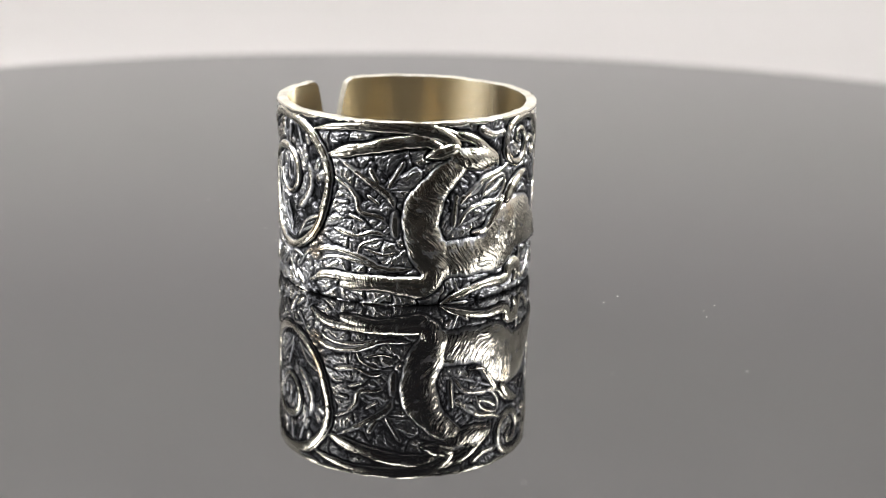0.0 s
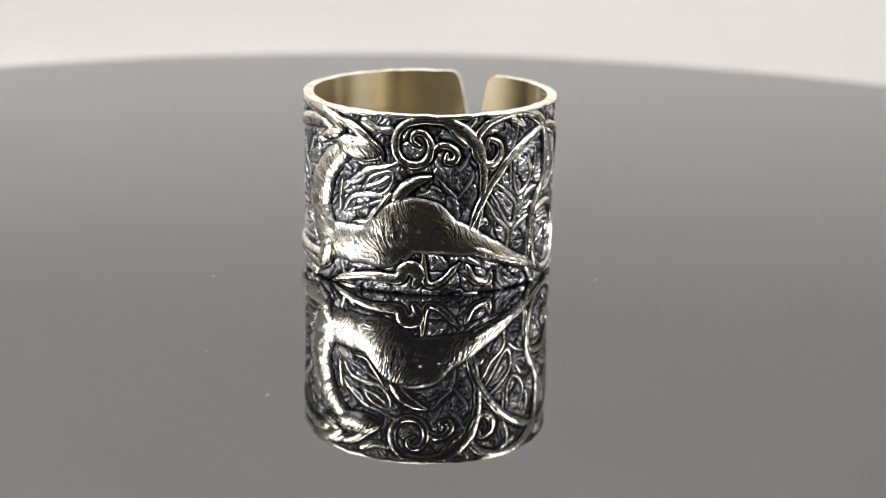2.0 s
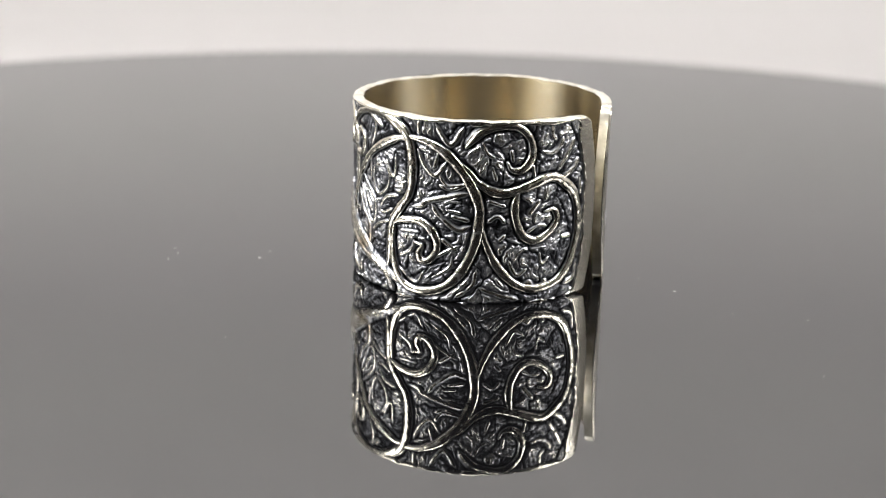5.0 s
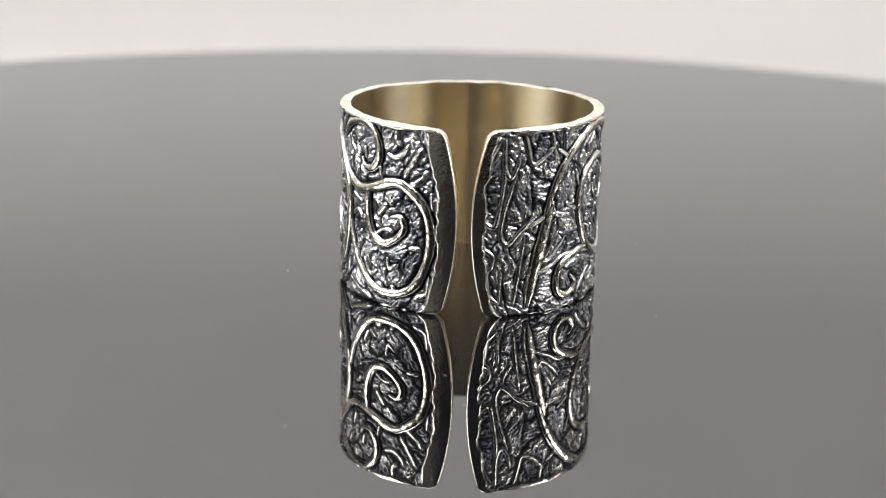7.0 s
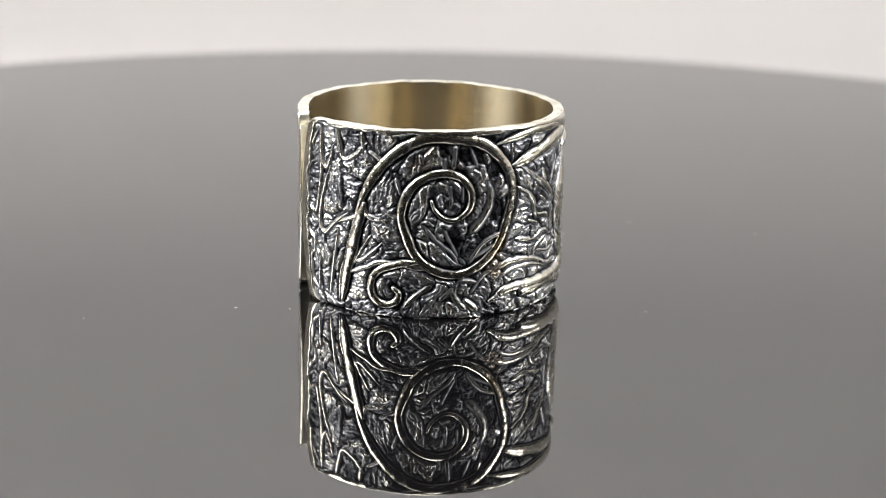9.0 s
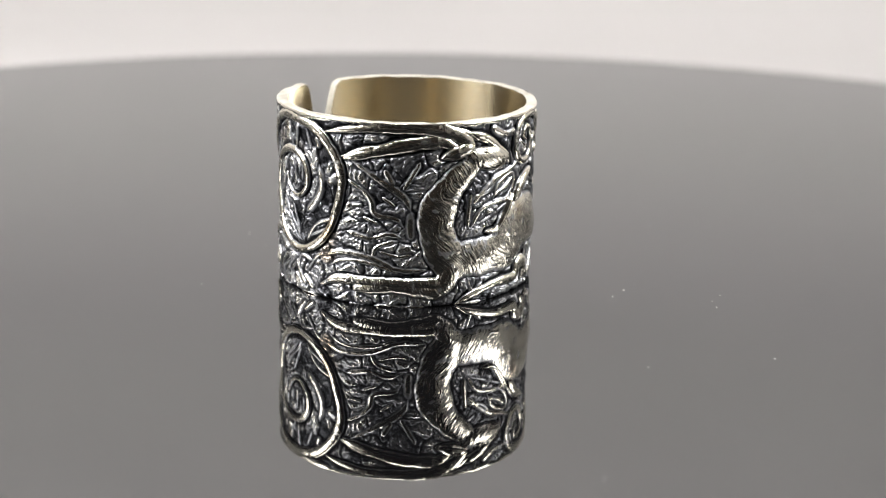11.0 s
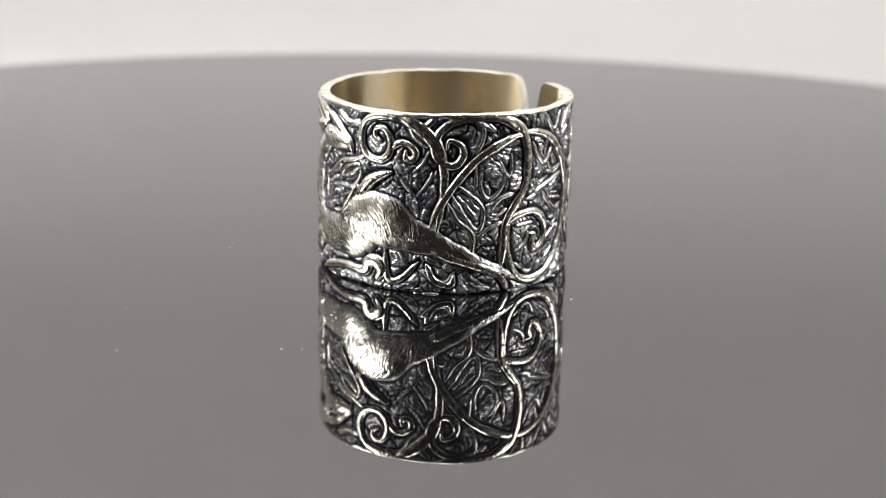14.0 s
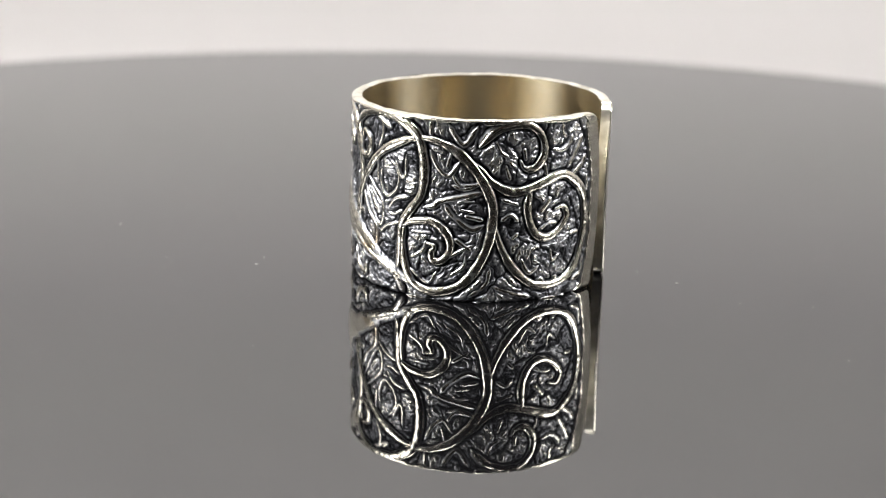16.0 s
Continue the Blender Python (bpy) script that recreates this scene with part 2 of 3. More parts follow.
def build_band(ring):
    nu, nv = 1320, 300
    th, z, v = band_grid(nu, nv)
    lo, hi = ends(v)
    a = th * math.pi / 180 * FLOOR_R
    h, bright = chasing(a, z)
    # beside every raised line the ground is lowered and its shade painted darker
    shaded_groove = np.clip(away_from_lines(a, z, True) / 0.38, 0, 1)
    shaded_groove = shaded_groove * shaded_groove * (3 - 2 * shaded_groove)
    shaded_cut = np.clip(away_from_lines(a, z, False) / 0.22, 0, 1)
    h = h * (0.22 + 0.78 * shaded_groove) * (0.75 + 0.25 * shaded_cut)
    bright = 0.92 * bright * (0.10 + 0.90 * shaded_groove) * (0.35 + 0.65 * shaded_cut)
    # smooth raised borders: broad at the two ends, narrow along the upper and lower edge
    end_mm = np.minimum(th - lo + 0.5, hi - th) * math.pi / 180 * FLOOR_R
    broad = np.where(th - lo < hi - th, 1.15, 1.6)
    wob = 0.45 * (value_noise(a, z, 1.3, 1.3, 11) - 0.5) + 0.2 * (value_noise(a, z, 0.45, 0.45, 12) - 0.5)
    edge_mm = np.minimum(z + 0.28, rim_z(th) - z)
    b = np.clip(np.maximum((broad + wob - end_mm) / 0.25, (0.34 + wob - edge_mm) / 0.18), 0, 1)
    b = b * b * (3 - 2 * b)
    # the borders are worn: small dents and duller patches
    dents = 0.6 * value_noise(a, z, 0.55, 0.9, 13) + 0.4 * value_noise(a, z, 0.16, 0.22, 14)
    rise = 0.40 * h * (1 - b) + (0.40 + 0.018 * dents) * b
    soft = np.clip(np.minimum(np.minimum(th - lo, hi - th) * math.pi / 180 * FLOOR_R, edge_mm + 0.02) / 0.14, 0, 1)
    r = FLOOR_R + rise - 0.12 * (1 - np.sqrt(1 - (1 - soft) ** 2))
    # the lowest strip is drawn in, with contact shade painted into its colour
    low = np.clip(1 - z / 0.35, 0, 1) ** 2
    r = r - 0.22 * low
    sheet("band", on_ring(th, z, r).reshape(-1, 3), lattice(nv, nu), SILVER, ring, "blackened silver ground, chased rough", rubbed=np.clip(0.05 + 0.95 * bright, 0, 0.70) * (1 - b) * (1 - 0.8 * low) + (0.72 + 0.24 * dents) * b)
    # inside face
    mu, mv = 300, 120
    ti, zi, vi = band_grid(mu, mv)
    sheet("inner_face", on_ring(ti, zi, INNER_R + 0 * zi).reshape(-1, 3), lattice(mv, mu)[:, ::-1], INNER, ring, "smooth brushed warm silver inside")
    # a small round maker's punch, sunk and blackened, inside near the lower edge
    g = np.linspace(0, 2 * math.pi, 33)
    q = np.array([0.0, 0.30, 0.36, 0.44, 0.50, 0.56])
    lift = np.array([0.010, 0.012, 0.045, 0.050, 0.030, -0.01])
    pa, pz = q[:, None] * np.cos(g), 2.3 + q[:, None] * np.sin(g)
    dark = np.array([0.05, 0.05, 0.25, 0.55, 0.30, 0.2])
    punch = sheet("hallmark", on_ring(303.5 + np.degrees(pa / INNER_R), pz, INNER_R - lift[:, None] + 0 * pa).reshape(-1, 3), lattice(6, 33), SILVER, ring, "small round blackened maker's punch", rubbed=dark[:, None] + 0 * pa)
    for bar_z in (2.12, 2.46):
        pa, pz = np.meshgrid(np.linspace(-0.17, 0.17, 5), bar_z + np.linspace(-0.06, 0.06, 4))
        sheet("bar", on_ring(303.5 + np.degrees(pa / INNER_R), pz, INNER_R - 0.04 + 0 * pa).reshape(-1, 3), lattice(4, 5)[:, ::-1], SILVER, punch, "bright raised bar", rubbed=0.8 + 0 * pa)
    # edges: a rounded strip that joins inner and outer face all the way round
    outer = np.concatenate([on_ring(th[0], z[0], r[0]), on_ring(th[:, -1], z[:, -1], r[:, -1]), on_ring(th[-1, ::-1], z[-1, ::-1], r[-1, ::-1]), on_ring(th[::-1, 0], z[::-1, 0], r[::-1, 0])])
    round_about = np.concatenate([th[0], th[:, -1], th[-1, ::-1], th[::-1, 0]])
    inner = on_ring(round_about, outer[:, 2] / MM, INNER_R)
    out = np.zeros_like(outer)
    k = len(th[0])
    m = len(th)
    out[:k, 2], out[k + m:2 * k + m, 2] = -1, 1
    rows = []
    for s in np.linspace(0, 1, 6):
        rows.append(outer * (1 - s) + inner * s + out * 0.00006 * math.sin(math.pi * s))
    sheet("edge", np.concatenate(rows), lattice(6, len(outer)), RIM, ring, "bright polished edge of the band")


def spline(points, step=0.12):
    """A smooth line through the points (angle, height), in millimetres along the band."""
    p = np.array(points, dtype=float)
    p[:, 0] *= math.pi / 180 * FLOOR_R
    if len(p) < 3:
        p = np.array([p[0], (p[0] + p[-1]) / 2, p[-1]])
    q = np.concatenate([[2 * p[0] - p[1]], p, [2 * p[-1] - p[-2]]])
    out = []
    for i in range(1, len(q) - 2):
        a, b, c, d = q[i - 1:i + 3]
        n = max(2, int(np.hypot(*(c - b)) / step))
        for t in np.linspace(0, 1, n, endpoint=False):
            out.append(0.5 * (2 * b + (c - a) * t + (2 * a - 5 * b + 4 * c - d) * t * t + (3 * b - a - 3 * c + d) * t ** 3))
    return np.array(out + [p[-1]])


def swell(n, w, tip):
    """Half widths along a line: tapered by tip at its two ends; w may be a list of widths."""
    s = np.linspace(0, 1, n)
    base = np.interp(s, np.linspace(0, 1, len(w)), w) if isinstance(w, (list, tuple)) else np.full(n, float(w))
    base = base * (1 + 0.06 * np.sin(n * s * 0.22 + n) + 0.03 * np.sin(n * s * 0.6 + 2 * n))
    return base * (1 - tip * (1 - np.clip(np.minimum(s, 1 - s) / 0.12, 0, 1)))


def relief(name, lines, ring, label="", step=0.05, flat=0.55, fur=0.0, shine=1.0):
    """One raised piece of the casting: lines of (points, half width, height, tip), blended where they meet."""
    path = [(spline(p), w, h, t) for p, w, h, t in lines]
    alls = np.concatenate([p for p, _, _, _ in path])
    m = 0.4 + max(max(w) if isinstance(w, (list, tuple)) else w for _, w, _, _ in lines)
    lo, hi = alls.min(0) - m, alls.max(0) + m
    lo[1], hi[1] = max(lo[1], 0.02), min(hi[1], HIGH + 0.05)
    a, z = np.meshgrid(np.arange(lo[0], hi[0], step), np.arange(lo[1], hi[1], step))
    top = np.full(a.shape, -1.0)
    near = np.full(a.shape, 9.0)
    for p, w, h, t in path:
        w = swell(len(p), w, t) * (1.3 if shine < 1.0 else 1.18 if not fur else 1.0)
        LINES.append((p, np.maximum(w - (0.14 if fur else 0.0), 0.05), shine == 1.0))
        for i in range(len(p) - 1):
            x0, x1 = min(p[i, 0], p[i + 1, 0]) - w[i] * 1.5, max(p[i, 0], p[i + 1, 0]) + w[i] * 1.5
            y0, y1 = min(p[i, 1], p[i + 1, 1]) - w[i] * 1.5, max(p[i, 1], p[i + 1, 1]) + w[i] * 1.5
            ix = slice(max(int((x0 - lo[0]) / step), 0), int((x1 - lo[0]) / step) + 2)
            iy = slice(max(int((y0 - lo[1]) / step), 0), max(int((y1 - lo[1]) / step) + 2, 0))
            ga, gz = a[iy, ix], z[iy, ix]
            if not ga.size:
                continue
            d = p[i + 1] - p[i]
            k = np.clip(((ga - p[i, 0]) * d[0] + (gz - p[i, 1]) * d[1]) / max(d @ d, 1e-9), 0, 1)
            wide = np.maximum(w[i] + (w[i + 1] - w[i]) * k, 0.05)
            dist = np.hypot(ga - p[i, 0] - k * d[0], gz - p[i, 1] - k * d[1]) / wide
            if shine < 1.0:
                prof = np.clip(1.12 - 0.92 * dist, -0.4, 0.86)
            else:
                prof = np.where(dist < 1, np.maximum(1 - dist ** 2, 0) ** flat, (1 - dist) * 1.2)
            hh = h * np.minimum(1.0, 0.45 + 0.55 * wide / w.max())
            cur = top[iy, ix]
            new_top = hh * prof
            blend = np.clip(0.5 + (new_top - cur) / 0.16, 0, 1)
            top[iy, ix] = np.maximum(cur * (1 - blend) + new_top * blend + 0.04 * blend * (1 - blend), np.maximum(cur, new_top))
            near[iy, ix] = np.minimum(near[iy, ix], dist)
    keep = near < 1.35
    worn = value_noise(a, z, 0.5, 0.5, 21)
    rub = np.clip(0.05 + 0.88 * np.clip(top / (0.32 if fur else 0.25 if shine == 1.0 else 0.16), 0, 1) ** 1.2 - 0.35 * np.clip(worn - 0.6, 0, 0.4) / 0.4, 0, 1)
    rub = rub * shine
    if fur:
        f = value_noise(a + 0.55 * z + 1.3 * value_noise(a, z, 1.5, 1.5, 32), z, 0.085, 0.42, 31)
        top = top + fur * (f - 0.5) * (near < 1)
        rub = rub - 0.30 * np.clip(f - 0.55, 0, 1) / 0.5
    top = top + (0.012 if fur else 0.03) * (value_noise(a, z, 0.3, 0.3, 22) - 0.5)
    # keep the cells whose four corners belong to the piece
    q = lattice(*a.shape)
    ok = keep.ravel()[q].all(1)
    q = q[ok]
    used, back = np.unique(q, return_inverse=True)
    th = a.ravel()[used] / FLOOR_R * 180 / math.pi
    lift = np.minimum((0.12 if shine < 1.0 else 0.10) + top.ravel()[used], 1.4)
    v = on_ring(th, z.ravel()[used], FLOOR_R + lift)
    return sheet(name, v, back.reshape(-1, 4), SILVER, ring, label, rubbed=rub.ravel()[used])


def build_motifs(ring):
    relief("leaf", [([(146.5, 14.2), (141.5, 12.6), (139.0, 10.4), (139.0, 8.2), (144.0, 7.4), (146.0, 8.6), (148.0, 11.3), (147.0, 13.6)], 0.17, 0.2, 0.6)], ring, shine=0.85)
    relief("leaf", [([(148.0, 14.6), (148.0, 12.2), (150.5, 11.2), (153.5, 12.0), (155.0, 13.1)], 0.18, 0.2, 0.6)], ring, shine=0.85)
    relief("leaf", [([(153.5, 11.4), (150.0, 9.7), (147.5, 7.9), (147.0, 6.6), (150.0, 5.9), (156.5, 7.0), (163.0, 7.9)], 0.18, 0.2, 0.6)], ring, shine=0.85)
    relief("leaf", [([(156.5, 14.7), (158.5, 13.3), (160.5, 12.2), (166.5, 12.6), (172.5, 13.7)], 0.19, 0.2, 0.6)], ring, shine=0.85)
    relief("leaf", [([(170.0, 14.5), (171.0, 13.2)], 0.22, 0.2, 0.6)], ring, shine=0.85)
    relief("leaf", [([(139.0, 6.8), (140.0, 5.7), (143.5, 5.1), (143.5, 4.2), (141.5, 3.7), (142.5, 1.9), (148.0, 1.0)], 0.18, 0.2, 0.6)], ring, shine=0.85)
    relief("leaf", [([(147.5, 3.9), (147.0, 1.0)], 0.12, 0.2, 0.6)], ring, shine=0.85)
    relief("leaf", [([(158.0, 6.4), (155.5, 3.7), (153.5, 0.9)], 0.18, 0.2, 0.6)], ring, shine=0.85)
    relief("leaf", [([(161.5, 4.1), (159.5, 2.7), (159.0, 0.6)], 0.13, 0.2, 0.6)], ring, shine=0.85)
    relief("leaf", [([(157.5, 7.0), (164.0, 7.5), (171.0, 8.0), (179.5, 7.8), (184.0, 7.3)], 0.15, 0.2, 0.6)], ring, shine=0.85)
    relief("leaf", [([(175.0, 6.5), (170.5, 5.2), (166.5, 3.9)], 0.13, 0.2, 0.6)], ring, shine=0.85)
    relief("leaf", [([(200.5, 4.0), (180.5, 4.4), (172.5, 3.8), (163.5, 3.1)], 0.16, 0.2, 0.6)], ring, shine=0.85)
    relief("leaf", [([(169, 8.7), (166, 6.7), (168, 4.3), (174.5, 4.9), (180, 6)], 0.16, 0.17, 0.75)], ring, shine=0.85)
    relief("leaf", [([(170, 9), (174.5, 7.8), (183.5, 7.8)], 0.17, 0.17, 0.75)], ring, shine=0.85)
    relief("leaf", [([(173.5, 13.1), (176.5, 12.8), (179.5, 12.4)], 0.16, 0.17, 0.75)], ring, shine=0.85)
    relief("stem", [([(171.5, 8.9), (168, 6.9), (165, 4.8), (162.5, 3), (160.5, 0.7)], [0.3, 0.42, 0.44, 0.38, 0.24], 0.35, 0.5)], ring, "broad rubbed silver stem", flat=0.34)
    relief("scroll", [([(167, 6.3), (168.5, 8.3), (171.5, 9.8), (177, 11.5), (184.5, 13), (192.5, 14), (202, 14.5), (213.5, 14.3), (222, 13.9), (228.5, 13), (234, 11.7), (236.5, 10), (234.5, 7.9), (230, 5.8), (222, 4.3), (212, 3.6), (202, 4), (194.5, 5.1), (190.5, 6.6), (188, 8.2), (189.5, 9.6), (193, 10.7), (198.5, 11.4), (205, 11.7), (212, 11.4), (216.5, 10.5), (217.5, 9.5), (215.5, 8.6), (210.5, 8), (205.5, 8.2), (202, 8.8), (200.5, 9.5)], [0.24, 0.36, 0.38, 0.38, 0.32, 0.3, 0.32, 0.3, 0.26, 0.22], 0.35, 0.5)], ring, "large rubbed silver spiral scroll", flat=0.34)
    relief("scroll", [([(196, 4.6), (187.5, 4.4), (178.5, 3.7), (175, 2.6), (176, 1.5), (180.5, 1), (185.5, 1.2), (187.5, 1.9), (185, 2.4)], 0.27, 0.32, 0.5)], ring, "small rubbed silver spiral scroll", flat=0.34)
    relief("leaf", [([(215, 1.5), (219.5, 0.8), (221, 0.6)], 0.23, 0.2, 0.75)], ring, shine=0.85)
    relief("leaf", [([(189.5, 0.8), (195, 1.9), (202, 2.9)], 0.2, 0.17, 0.75)], ring, shine=0.85)
    relief("leaf", [([(210.5, 1.9), (212.5, 3), (221, 2.9)], 0.18, 0.15, 0.75)], ring, shine=0.85)
    relief("leaf", [([(197.5, 7.6), (203, 6.3), (209.5, 5.3), (212.5, 4.3)], 0.16, 0.15, 0.75)], ring, shine=0.85)
    relief("leaf", [([(216.5, 4.4), (223, 6), (232.5, 6.8)], 0.16, 0.16, 0.75)], ring, shine=0.85)
    relief("leaf", [([(217.5, 4.8), (225, 5.5), (232.5, 6.3)], 0.14, 0.13, 0.75)], ring, shine=0.85)
    relief("leaf", [([(216.5, 6.8), (223, 8.1), (226, 9.4), (224.5, 11)], 0.28, 0.17, 0.75)], ring, shine=0.85)
    relief("leaf", [([(230.5, 9.8), (234, 10.2)], 0.34, 0.22, 0.75)], ring, shine=0.85)
    relief("leaf", [([(210, 13.9), (209.5, 12)], 0.2, 0.17, 0.75)], ring, shine=0.85)
    relief("leaf", [([(195.5, 13.1), (196.5, 12.3)], 0.16, 0.15, 0.75)], ring, shine=0.85)
    relief("leaf", [([(185.5, 11.2), (188, 9.8)], 0.16, 0.15, 0.75)], ring, shine=0.85)
    relief("leaf", [([(179, 8.7), (187, 7.9)], 0.18, 0.16, 0.75)], ring, shine=0.85)
    relief("leaf", [([(223, 13.1), (224.5, 12.4)], 0.21, 0.17, 0.75)], ring, shine=0.85)
    relief("leaf", [([(208.5, 10.8), (208.5, 8.8)], 0.15, 0.15, 0.75)], ring, shine=0.85)
    relief("leaf", [([(213.5, 10.7), (213.5, 9.3)], 0.13, 0.12, 0.75)], ring, shine=0.85)
    relief("leaf", [([(216, 13.7), (220, 11.9)], 0.14, 0.12, 0.75)], ring, shine=0.85)
    relief("leaf", [([(206, 12.9), (205.5, 11.8)], 0.13, 0.12, 0.75)], ring, shine=0.85)
    relief("leaf", [([(205.5, 7.4), (208.5, 6.2), (212, 5)], 0.14, 0.13, 0.75)], ring, shine=0.85)
    relief("leaf", [([(209, 2.4), (212.5, 1.3), (216, 0.7)], 0.2, 0.18, 0.75)], ring, shine=0.85)
    relief("leaf", [([(204.5, 1.5), (210.5, 2.6)], 0.18, 0.16, 0.75)], ring, shine=0.85)
    relief("leaf", [([(217.5, 2), (223.5, 3.4), (228, 3.8)], 0.17, 0.16, 0.75)], ring, shine=0.85)
    relief("antler", [([(228.5, 13.8), (239, 14.2), (253.5, 14.5), (273.5, 14.4), (287.5, 14.2), (297, 13.5)], [0.18, 0.3, 0.34, 0.34, 0.3], 0.34, 0.5), ([(236.5, 12), (247.5, 12.7), (260, 12.9), (267, 13.4), (278, 13.5), (288, 12.9)], [0.16, 0.28, 0.34, 0.36, 0.34], 0.35, 0.5)], ring, "rubbed silver antler swept back", flat=0.34)
    relief("branch", [([(241, 11.8), (250, 10.8), (257, 10), (264.5, 9), (267, 7.9)], [0.16, 0.23, 0.28, 0.3, 0.3], 0.21, 0.75), ([(256, 11.2), (260, 9.9)], 0.23, 0.18, 0.75), ([(271, 11.9), (266.5, 10.4), (264, 9.6)], 0.21, 0.18, 0.75), ([(267, 7.9), (267, 6.5), (267.5, 5.6)], 0.3, 0.18, 0.75)], ring, shine=0.85)
    relief("branch", [([(245, 9.8), (250, 8.7), (252, 7.6), (260.5, 7.3), (264, 6.6)], 0.23, 0.2, 0.75)], ring, shine=0.85)
    relief("branch", [([(239, 6), (249.5, 5.6), (257.5, 6), (263, 5.8)], 0.21, 0.2, 0.75)], ring, shine=0.85)
    relief("branch", [([(250.5, 4.1), (253.5, 5), (262, 5.5)], 0.18, 0.2, 0.75)], ring, shine=0.85)
    relief("branch", [([(227, 3.6), (236.5, 4.2), (249.5, 4), (262.5, 3.1), (274.5, 3.1)], 0.23, 0.2, 0.75)], ring, shine=0.85)
    relief("branch", [([(230, 2.9), (238.5, 3.6), (251, 3.5), (262.5, 2.8)], 0.16, 0.2, 0.75)], ring, shine=0.85)
    relief("branch", [([(239.5, 10.2), (247, 9.4), (250, 8.7)], 0.14, 0.2, 0.75)], ring, shine=0.85)
    relief("branch", [([(241.5, 8.2), (246.5, 8.3)], 0.14, 0.2, 0.75)], ring, shine=0.85)
    relief("branch", [([(253.5, 4.6), (262, 4.2), (268, 4.4)], 0.14, 0.2, 0.75)], ring, shine=0.85)
    relief("branch", [([(255, 9), (260.5, 8.3)], 0.13, 0.2, 0.75)], ring, shine=0.85)
    relief("branch", [([(246.5, 7.3), (253.5, 6.8)], 0.13, 0.2, 0.75)], ring, shine=0.85)
    relief("deer", [([(295.5, 11.5), (288, 10.5), (281, 8.9), (278, 7.2), (279, 5.7), (282.5, 4.1), (285.5, 3.1)], [0.85, 1.1, 1.35, 1.5, 1.55, 1.5, 1.4], 0.52, 0.05), ([(294, 12.1), (299, 11.9), (305.5, 11.8), (313, 11.6)], [0.8, 1.1, 0.95, 0.42], 0.55, 0.2), ([(285.5, 3.2), (282.5, 2), (278.5, 1.3), (271, 1.5), (260, 1.7), (244, 1.4)], [1.1, 0.8, 0.66, 0.6, 0.55, 0.5], 0.58, 0.2), ([(287.5, 3.8), (302.5, 3.8), (314, 4.2), (322.5, 5.2)], [1.5, 1.6, 1.95, 2.25], 0.42, 0.05), ([(317, 5.5), (324, 5.9), (333, 5.8), (344.5, 4.9), (355, 4.4), (365.5, 3.5), (377, 2.4), (393, 1.2)], [2.2, 2.35, 1.85, 1.25, 0.9, 0.72, 0.6, 0.4], 0.5, 0.1), ([(354, 4), (364.5, 3.1), (378, 2.2), (388.5, 1.5)], [0.55, 0.45, 0.4, 0.36], 0.45, 0.4), ([(226.5, 1.2), (236, 2), (255, 2), (270.5, 2), (281.5, 2.1), (286.5, 3.7)], [0.34, 0.45, 0.5, 0.55, 0.55, 0.5], 0.5, 0.5)], ring, "leaping deer in high rubbed silver relief", flat=0.5, fur=0.04, step=0.036)
    relief("ear", [([(280, 12.2), (287.5, 12.6), (293.5, 12.9)], [0.16, 0.6, 0.45], 0.58, 0.4)], ring)
    relief("eye", [([(299, 12.5), (301.5, 12.4)], [0.22, 0.22], 0.64, 0.3)], ring)
    relief("antler", [([(238, 11.9), (257.5, 12.9), (271.5, 13.4), (283, 13.5)], [0.28, 0.42, 0.5, 0.5], 0.4, 0.5)], ring, "rubbed silver antler laid back over the neck", flat=0.34)
    relief("antler", [([(264.5, 14.8), (278.5, 14.4), (286.5, 14), (294, 13.1)], [0.35, 0.5, 0.55, 0.42], 0.44, 0.5)], ring, "rubbed silver antler along the upper edge", flat=0.34)
    relief("antler", [([(293.5, 14), (301.5, 13.4), (308.5, 12.5), (313, 11.9), (314.5, 11.1)], [0.34, 0.32, 0.28, 0.2], 0.37, 0.5)], ring, "rubbed silver tine reaching over the muzzle", flat=0.34)
    relief("tail", [([(320.5, 8.0), (325, 9.0), (330, 9.6), (335.5, 10)], [0.5, 0.48, 0.36, 0.2], 0.5, 0.3)], ring)
    relief("shoulder_line", [([(302, 5.8), (308, 5.9), (313, 7), (318, 8.4)], [0.2, 0.25, 0.2], 0.5, 0.4)], ring)
    relief("leaf", [([(293, 8), (305.5, 9.9), (316, 10.5), (323, 11.1)], 0.23, 0.21, 0.75)], ring, shine=0.85)
    relief("leaf", [([(305.5, 8.3), (309.5, 9.6), (318, 10.2), (319.5, 9.4), (314.5, 8.3), (305.5, 8.3)], 0.17, 0.17, 0.75)], ring, shine=0.85)
    relief("leaf", [([(294, 6.3), (300.5, 7.8), (314.5, 8.1), (318.5, 7.9)], 0.2, 0.18, 0.75)], ring, shine=0.85)
    relief("leaf", [([(295, 6.4), (304.5, 7), (316, 7.9)], 0.14, 0.13, 0.75)], ring, shine=0.85)
    relief("leaf", [([(292.5, 6.3), (293, 7.7), (294, 9.2)], 0.21, 0.2, 0.75)], ring, shine=0.85)
    relief("leaf", [([(294.5, 8.7), (303.5, 9.2), (307.5, 10.2)], 0.2, 0.18, 0.75)], ring, shine=0.85)
    relief("leaf", [([(306, 8.7), (313.5, 9.2), (318.5, 9.9)], 0.2, 0.18, 0.75)], ring, shine=0.85)
    relief("leaf", [([(295, 10.3), (299, 9.9)], 0.16, 0.13, 0.75)], ring, shine=0.85)
